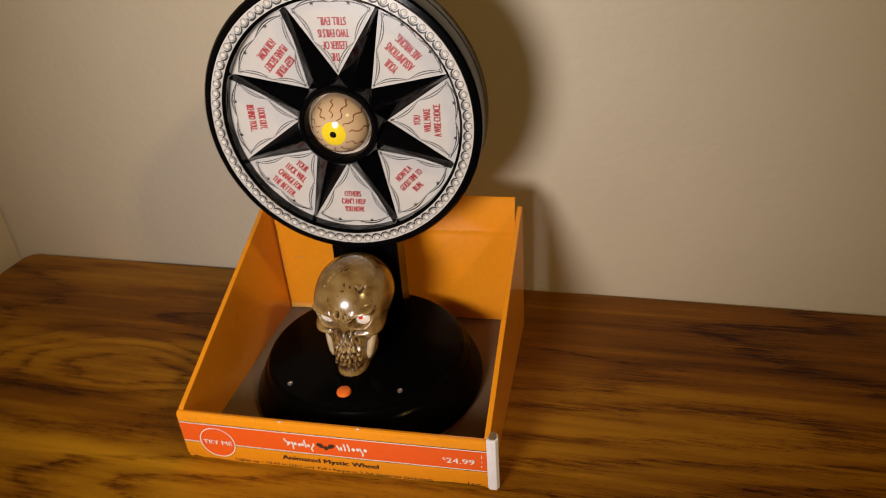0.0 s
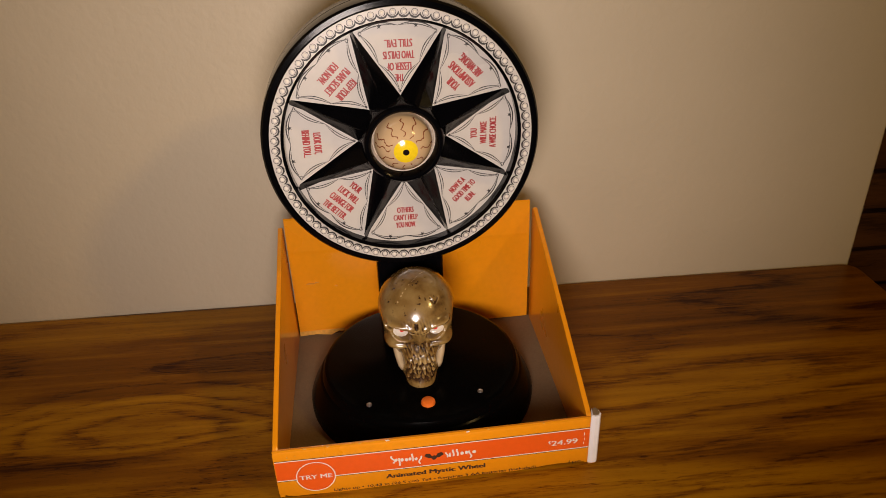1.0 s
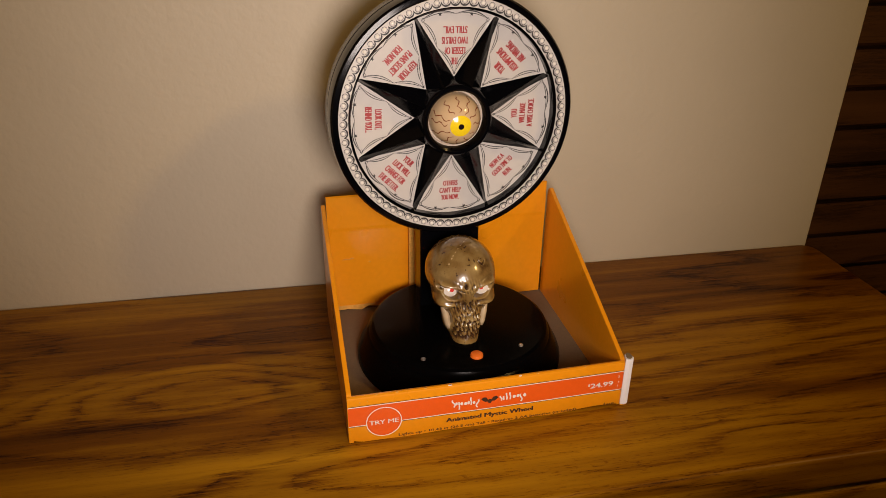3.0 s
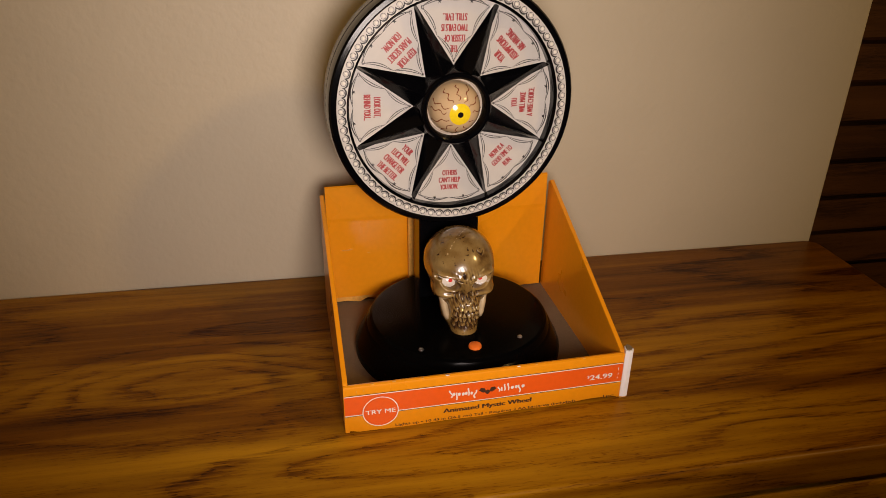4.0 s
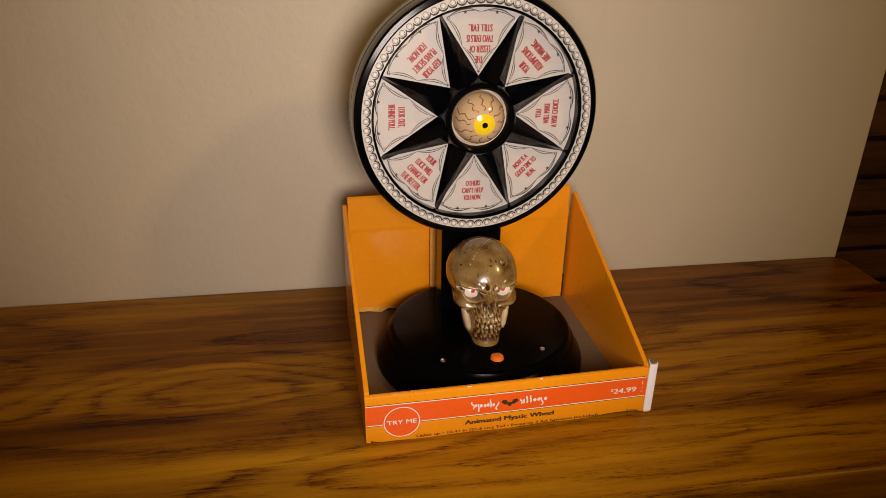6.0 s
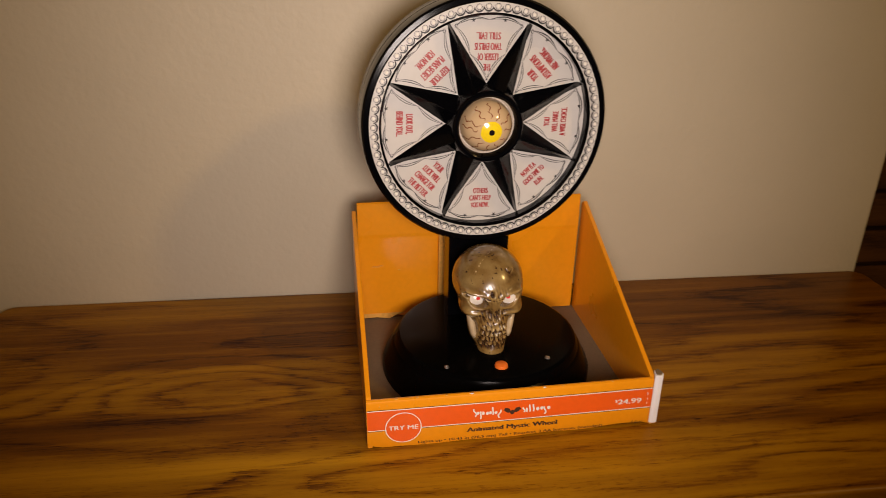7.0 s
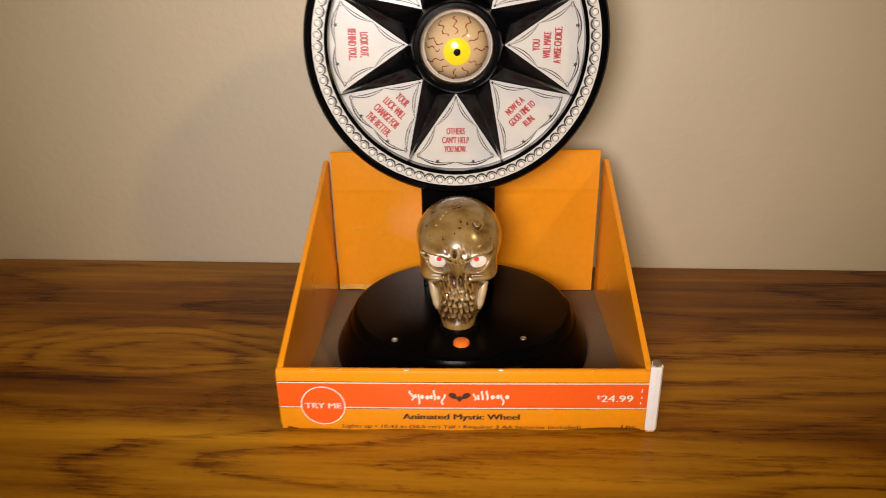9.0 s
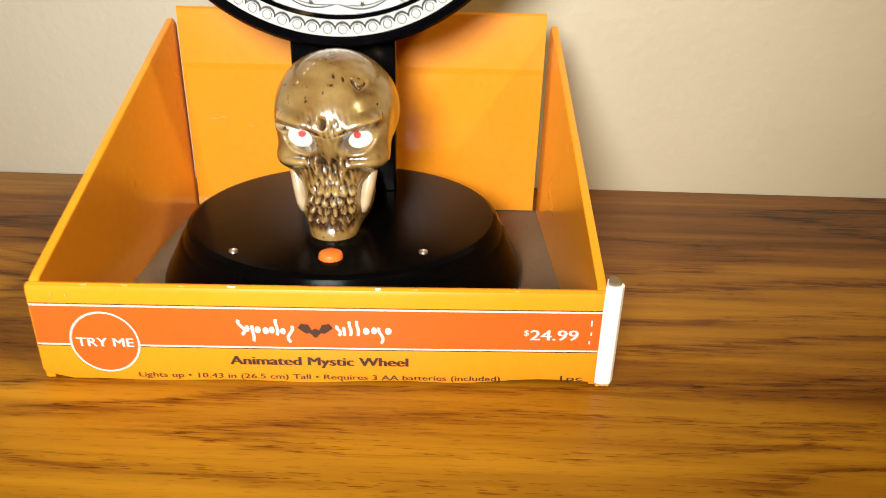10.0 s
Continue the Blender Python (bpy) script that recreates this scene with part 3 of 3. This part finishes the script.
def dial(root):
    lift = FACE + 0.0002
    face = part("dial_face", lathe([(0, FACE), (0.0712, FACE), (0.0712, FACE - 0.002), (0, FACE - 0.002)], 96), CREAM, root, "cream printed dial face", 30)
    face.data.transform(DIAL)

    def on_face(name, bm, mat, label="", turn=0.0, up=0.0):
        bm.transform(DIAL @ pose(0, 0, lift + up, 0, 0, turn))
        return part(name, bm, mat, face, label)

    def stroke(bm):
        return on_face("flourish", bm, BLACK_INK, "", 0, 0.00005)

    for angle, lines, sizes, r0, pitch, cap in SAYINGS:
        words = lettering(lines, sizes, pitch, cap, 0.045)
        words.transform(pose(0, -r0 - cap / 2, 0))
        on_face("saying", words, RED_INK, "red condensed printed saying", angle + 90)
    for k in range(8):
        mid = 45 * k
        for s in (-1, 1):
            # paired curves along the star's edges
            inner, knee, outer = polar(0.0288, mid), polar(0.0470, mid + s * 14.6), polar(0.0668, mid + s * 19.6)
            for bulge in (0.05, 0.12):
                stroke(ribbon(bow(inner, knee, -s * bulge), 0.00050, True))
                stroke(ribbon(bow(knee, outer, -s * bulge), 0.00050, True))
            # paired curves below the rim, meeting in a point
            for bulge, w in ((0.09, 0.0005), (0.15, 0.0008)):
                stroke(ribbon(bow(outer, polar(0.0668, mid), s * bulge), w, True))
            loop = [polar(0.0664, mid + s * 19.0)]
            cx, cy = loop[0]
            stroke(ribbon([(cx + 0.0009 * math.cos(radians(a)), cy + 0.0013 * math.sin(radians(a))) for a in range(0, 360, 40)], 0.0003, closed=True))
        for s in (-1, 1):
            cx, cy = polar(0.0672, mid + s * 9.0)
            pts = [(cx + (0.0015 if i % 2 == 0 else 0.0006) * math.cos(radians(mid + i * 36)), cy + (0.0015 if i % 2 == 0 else 0.0006) * math.sin(radians(mid + i * 36))) for i in range(10)]
            st = bmesh.new()
            st.faces.new([st.verts.new((x, y, 0)) for x, y in pts])
            on_face("printed_star", st, BLACK_INK, "", 0, 0.00005)
        cx, cy = polar(0.0290, mid)
        small = bmesh.new()
        small.faces.new([small.verts.new((cx + (0.0013 if i % 2 == 0 else 0.0004) * math.cos(radians(mid + i * 36)), cy + (0.0013 if i % 2 == 0 else 0.0004) * math.sin(radians(mid + i * 36)), 0)) for i in range(10)])
        on_face("printed_star", small, BLACK_INK, "", 0, 0.00008)


def rim(root):
    profile = [(0.0706, FACE - 0.0015), (0.0703, -0.0006), (0.0716, 0.0010), (0.0786, 0.0010), (0.0795, 0.0016), (0.0822, 0.0012), (0.0834, -0.0005), (0.0838, -0.004), (0.0838, -0.014), (0.0830, -0.0148), (0.0830, -0.0162), (0.0836, -0.0170), (0.0838, -0.0265), (0.0826, -0.0295), (0.060, -0.0305), (0.0, -0.0305)]
    body = part("rim", lathe(profile, 128), BLACK, root, "glossy black rounded rim", 28)
    body.data.transform(DIAL)
    band = part("rim_band", lathe([(0.0720, 0.0006), (0.0721, 0.0014), (0.0785, 0.0014), (0.0787, 0.0006)], 128), CREAM, body, "cream ring with a scalloped bead border", 30)
    band.data.transform(DIAL)
    count = 78
    bead_mesh, cup_mesh = None, None
    for k in range(count):
        turn = 360 * k / count
        m = DIAL @ pose(0, 0, 0, 0, 0, turn) @ pose(0.0758, 0, 0.00155)
        if bead_mesh is None:
            bead = lathe([(0.00098, 0.0), (0.0009, 0.0003), (0.0006, 0.0005), (0, 0.0006)], 12)
            b = part("bead", bead, BEAD, body, "", 60)
            cup_bm = ribbon([(0.0030 * math.cos(radians(a)) * 0.92, 0.0030 * math.sin(radians(a))) for a in range(88, 273, 14)], 0.00115, True, 0.00008)
            merge(cup_bm, ribbon([(0.0018 * math.cos(radians(a)), 0.0018 * math.sin(radians(a))) for a in range(0, 360, 30)], 0.0003, False, 0.00008, True))
            c = part("scallop", cup_bm, BLACK_INK, body)
            bead_mesh, cup_mesh = b.data, c.data
        else:
            b, c = new("bead", bead_mesh), new("scallop", cup_mesh)
            b.parent = c.parent = body
        b.matrix_basis = c.matrix_basis = m


def eyeball(root):
    hub = lathe([(0.0256, FACE), (0.0246, 0.0030), (0.0240, 0.0050), (0.0228, 0.0062), (0.0212, 0.0062), (0.0201, 0.0054), (0.0197, 0.0042), (0.0195, -0.0040)], 64)
    hub.transform(DIAL)
    part("hub", hub, BLACK, root, "raised glossy black collar", 30)
    r, depth = 0.0178, -0.0030
    ball_m = DIAL @ pose(0, 0, depth)
    profile = [(r * math.cos(radians(a)), r * math.sin(radians(a))) for a in range(-30, 90, 5)] + [(0, r)]
    ball = part("eyeball", lathe(profile, 64), EYE_TAN, root, "bulging tan eyeball with brown veins", 60)
    ball.data.transform(ball_m)
    seat = part("eye_ring", lathe([(0.0170, -0.006), (0.0186, -0.005), (0.0192, -0.0022), (0.0197, -0.0018)], 48), EYE_WHITE, root, "narrow white ring round the eyeball", 40)
    seat.data.transform(DIAL)

    def cap(r_in, angle, lift):
        rr = r + lift
        return lathe([(rr * math.sin(radians(angle * i / 6)), rr * math.cos(radians(angle * i / 6))) for i in range(6, -1, -1)], 40)

    tilt = pose(0, 0, 0, 4, 0, 0)
    for name, angle, lift, mat in (("iris", 23.5, 0.00012, YELLOW), ("pupil", 6.0, 0.00025, PUPIL)):
        c = cap(0, angle, lift)
        c.transform(ball_m @ tilt)
        part(name, c, mat, ball, "bright yellow iris" if name == "iris" else "small black pupil", 60)
    rnd = random.Random(5)
    for k in range(12):
        a = 360 * k / 12 + rnd.uniform(-8, 8)
        start, stop = rnd.uniform(25, 31), rnd.uniform(68, 86)
        steps = 16
        pts = []
        for i in range(steps + 1):
            th = start + (stop - start) * i / steps
            zig = (6.5 * math.sin(i * 0.8 + k) + rnd.uniform(-2.5, 2.5)) * (30 / th)
            pts.append((th, a + zig))
        bm = bmesh.new()
        row = []
        for th, az in pts:
            w = 0.00033 * (0.6 + 0.6 * th / 80)
            s, c = math.sin(radians(th)), math.cos(radians(th))
            rr = r + 0.00018
            p = Vector((rr * s * math.cos(radians(az)), rr * s * math.sin(radians(az)), rr * c))
            side = Vector((-math.sin(radians(az)), math.cos(radians(az)), 0)) * w
            row.append((bm.verts.new(p + side), bm.verts.new(p - side)))
        for (p0, p1), (q0, q1) in zip(row, row[1:]):
            bm.faces.new((p0, q0, q1, p1))
        bm.transform(ball_m @ tilt)
        part("vein", bm, VEIN, ball)


PITS = random.Random(11)
PIT_WAYS = [np.array([PITS.gauss(0, 1.0), PITS.gauss(0, 0.5), PITS.gauss(0, 1.0)]) for _ in range(14)]
PIT_PHASES = [PITS.uniform(0, 6.28) for _ in PIT_WAYS]


def skull_mesh():
    """A carved skull: smooth blends of ovals, hollowed for the eyes, nose and cheeks. Millimetres; y to the back."""
    cols, rows = 310, 240
    th = np.linspace(0.0, np.pi, rows)[:, None] * np.ones((1, cols))
    ph = np.linspace(0.0, 2 * np.pi, cols, endpoint=False)[None, :] * np.ones((rows, 1))
    way = np.stack([np.sin(th) * np.sin(ph), -np.sin(th) * np.cos(ph), np.cos(th)], -1).reshape(-1, 3)
    centre = np.array([0.0, -5.0, -3.0])

    def oval(p, c, r):
        q = (p - np.array(c)) / np.array(r)
        k = np.sqrt((q * q).sum(-1))
        return (k - 1) * min(r)

    def join(a, b, k):
        h = np.clip(0.5 + 0.5 * (b - a) / k, 0, 1)
        return b * (1 - h) + a * h - k * h * (1 - h)

    def carve(a, b, k):
        return -join(-a, b, k)

    def field(p):
        m = p.copy()
        m[:, 0] = np.abs(m[:, 0])
        d = oval(p, (0, 2, 9.5), (24.0, 27, 22.5))
        d = join(d, oval(p, (0, -9, 6), (22.0, 18.0, 16.0)), 4)
        d = join(d, oval(p, (0, -11, -18), (15.6, 13.5, 19.5)), 4)       # jaw as a whole
        slant = m.copy()
        slant[:, 2] -= 0.28 * (m[:, 0] - 10)
        d = join(d, oval(slant, (9.8, -22.0, 8.2), (8.8, 4.6, 2.4)), 2.6)  # brows
        d = join(d, oval(m, (15.4, -12.5, -6.0), (5.4, 9, 3.8)), 6.0)      # cheekbones
        d = join(d, oval(p, (0, -17.5, -21), (9.8, 8.4, 12.5)), 2)      # mouth
        d = join(d, oval(p, (0, -17.8, -34.0), (9.2, 10.0, 7.4)), 3.5)        # chin
        d = join(d, oval(p, (0, -23.2, 0.5), (2.8, 2.6, 6.0)), 2)       # nose bridge
        d = carve(d, oval(slant, (11.2, -27.5, 2.0), (7.6, 11.0, 5.2)), 0.8)  # eye hollows
        d = join(d, oval(m, (4.6, -21.8, -8.0), (1.5, 3.2, 5.5)), 1.2)      # edges of the nose
        d = join(d, oval(m, (9.6, -20.5, -6.6), (5.6, 3.0, 1.5)), 1.4)      # lower rims of the eyes
        d = carve(d, oval(m, (1.9, -25.8, -8.4), (2.2, 5.2, 4.6)), 0.5)  # nostrils
        d = carve(d, oval(m, (12.6, -24.0, -19.0), (3.0, 8.5, 8.5)), 0.8)  # gaps beside the mouth
        d = carve(d, oval(m, (25.5, -10, 4), (3.2, 8, 8)), 3)            # temples
        for i in range(6):                                                 # teeth
            x = -7.2 + 2.88 * i
            y = -25.9 + 0.055 * x * x
            for z, shift, back in ((-17.0, 0.9, 0.2), (-20.6, 0.0, 0.0), (-24.4, 0.5, 0.3), (-28.0, -0.5, 1.2)):
                d = join(d, oval(p, (x + shift, y + back, z), (1.42, 2.2, 1.7)), 0.25)
        d = carve(d, oval(p, (0, -28.5, -23.6), (9.5, 4.2, 0.8)), 0.3)
        d = carve(d, oval(slant, (11.0, -27.5, 6.9), (8.2, 4.6, 0.7)), 0.4)     # crease under the brow
        # pitted casting on the lower face and between the brows
        low = np.clip((-3 - p[:, 2]) / 4, 0, 1) * np.clip((-13 - p[:, 1]) / 6, 0, 1) * np.clip((10.5 - m[:, 0]) / 3, 0.0, 1) * np.clip((p[:, 2] + 33) / 4, 0.12, 1)
        frown = np.exp(-(p[:, 0] / 8) ** 2 - ((p[:, 2] - 8) / 4.5) ** 2) * (p[:, 1] < -12)
        pits = np.zeros(len(p))
        for turn, phase in zip(PIT_WAYS, PIT_PHASES):
            pits = pits + np.sin(p @ turn + phase)
        pits = pits / len(PIT_WAYS) ** 0.5
        d = d + (0.34 * low + 0.22 * frown) * np.clip(pits, -0.9, 1.6)
        # a deep nick between the brows, another on the crown
        d = carve(d, oval(p, (-1.6, -26, 9.0), (1.5, 5, 2.4)), 0.4)
        for x, z, lean in ((9.3, 21.5, -0.9), (12.0, 21.2, 0.8)):             # a small forked crack
            q = p.copy()
            q[:, 2] -= lean * (q[:, 0] - x)
            d = carve(d, oval(q, (x, -17, z), (1.7, 5, 0.6)), 0.2)
        d = carve(d, oval(p, (-17.0, -19, 6.4), (3.4, 5, 1.7)), 0.5)
        return d

    far = np.full(len(way), 6.0)
    for r in np.arange(10.0, 46.0, 0.7):
        inside = field(centre + way * r) < 0
        far = np.where(inside, r, far)
    lo, hi = far, far + 0.7
    for _ in range(6):
        mid = (lo + hi) / 2
        inside = field(centre + way * mid[:, None]) < 0
        lo, hi = np.where(inside, mid, lo), np.where(inside, hi, mid)
    pts = (centre + way * lo[:, None]) * 0.001
    faces = []
    for i in range(rows - 1):
        for j in range(cols):
            k = (j + 1) % cols
            faces.append((i * cols + j, (i + 1) * cols + j, (i + 1) * cols + k, i * cols + k))
    bm = bmesh.new()
    vs = [bm.verts.new(p) for p in pts]
    for f in faces:
        bm.faces.new([vs[q] for q in f])
    bmesh.ops.remove_doubles(bm, verts=bm.verts, dist=1e-6)
    bmesh.ops.recalc_face_normals(bm, faces=bm.faces)
    return bm


def toy():
    root = tagged(new("wheel_toy"), "black tabletop fortune-wheel toy with a painted skull, standing in the tray", "toy")
    z0 = 0.0024
    cx, cy = 0.0004, 0.0842
    profile = [(0.0, 0.0), (0.0752, 0.0), (0.0762, 0.0015), (0.0762, 0.0048), (0.0748, 0.0085), (0.0712, 0.0150), (0.0690, 0.0196), (0.0684, 0.0206), (0.0680, 0.0210), (0.0672, 0.0218), (0.0664, 0.0242), (0.0650, 0.0266), (0.0630, 0.0278), (0.0600, 0.0281), (0.0, 0.0284)]
    bm = lathe(profile, 128)
    bm.transform(pose(cx, cy, z0))
    base = part("base", bm, BLACK_SATIN, root, "round stepped satin-black plastic base", 25)
    bm = lathe([(0, 0.0026), (0.0030, 0.0025), (0.0041, 0.0019), (0.0045, 0.0008), (0.0045, 0.0)], 32)
    bm.transform(pose(-0.0010, 0.0349, z0 + 0.0281))
    part("button", bm, BUTTON, base, "round orange push button", 40)
    for x in (-0.0374, 0.0330):
        bm = lathe([(0, 0.0004), (0.0006, 0.0004), (0.0008, 0.0008), (0.0016, 0.0007), (0.0018, 0.0)], 20)
        bm.transform(pose(x, 0.0397, z0 + 0.0281))
        part("screw", bm, STEEL, base, "small steel screw", 40)
    # post: a boxy column from base to wheel
    bm = box(bmesh.new(), -0.0232, 0.0215, 0.1085, 0.1270, z0 + 0.0275, 0.1065, 0.0012)
    part("post", bm, BLACK, root, "square glossy black column")
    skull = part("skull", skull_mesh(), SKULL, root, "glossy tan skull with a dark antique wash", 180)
    skull.matrix_basis = pose(-0.0012, 0.0785, 0.0657, -2, 0, -3) @ Matrix.Diagonal((1.03, 1, 1.02, 1))
    for s in (-1, 1):
        bone = lathe([(0.0, 0.0105), (0.0014, 0.0098), (0.0021, 0.0070), (0.0023, 0.0), (0.0020, -0.0070), (0.0012, -0.0100), (0.0, -0.0106)], 20)
        part("jaw_bar", bone, IVORY, skull, "pale ivory bar at the side of the jaw", 60).matrix_basis = pose(s * 0.0131, -0.0146, -0.0170, -14, s * 11, 0) @ Matrix.Diagonal((1.15, 1.7, 1.02, 1))
        ball = lathe([(0.0068 * math.cos(radians(a)), 0.0068 * math.sin(radians(a))) for a in range(-90, 91, 10)], 32)
        eye = part("eye", ball, EYE_WHITE, skull, "white eye with a red pupil", 60)
        eye.matrix_basis = pose(s * 0.0110, -0.0134, 0.0020) @ Matrix.Diagonal((1.08, 1, 0.92, 1))
        # the red dot, set a little above the middle
        dot = lathe([(0.0070 * math.sin(radians(a)), 0.0070 * math.cos(radians(a))) for a in (11, 7, 4, 0)], 20)
        dot.transform(pose(0, 0, 0, 90 - 17, 0, 0) @ pose(0, 0, 0, 0, -s * 7, 0))
        for v in dot.verts:
            v.co = Vector((v.co.x * 1.08, v.co.y, v.co.z * 0.92)) + Vector((s * 0.0110, -0.0134, 0.0020))
        part("pupil", dot, EYE_RED, skull, "red painted pupil", 60)
    rim(root)
    dial(root)
    st = star_shape()
    st.transform(DIAL)
    part("star", st, BLACK, root, "eight-pointed glossy black star", 12)
    eyeball(root)
    root.matrix_world = pose(cx, cy, 0, 0, 0, 1.71) @ pose(-cx, -cy, 0)


toy()
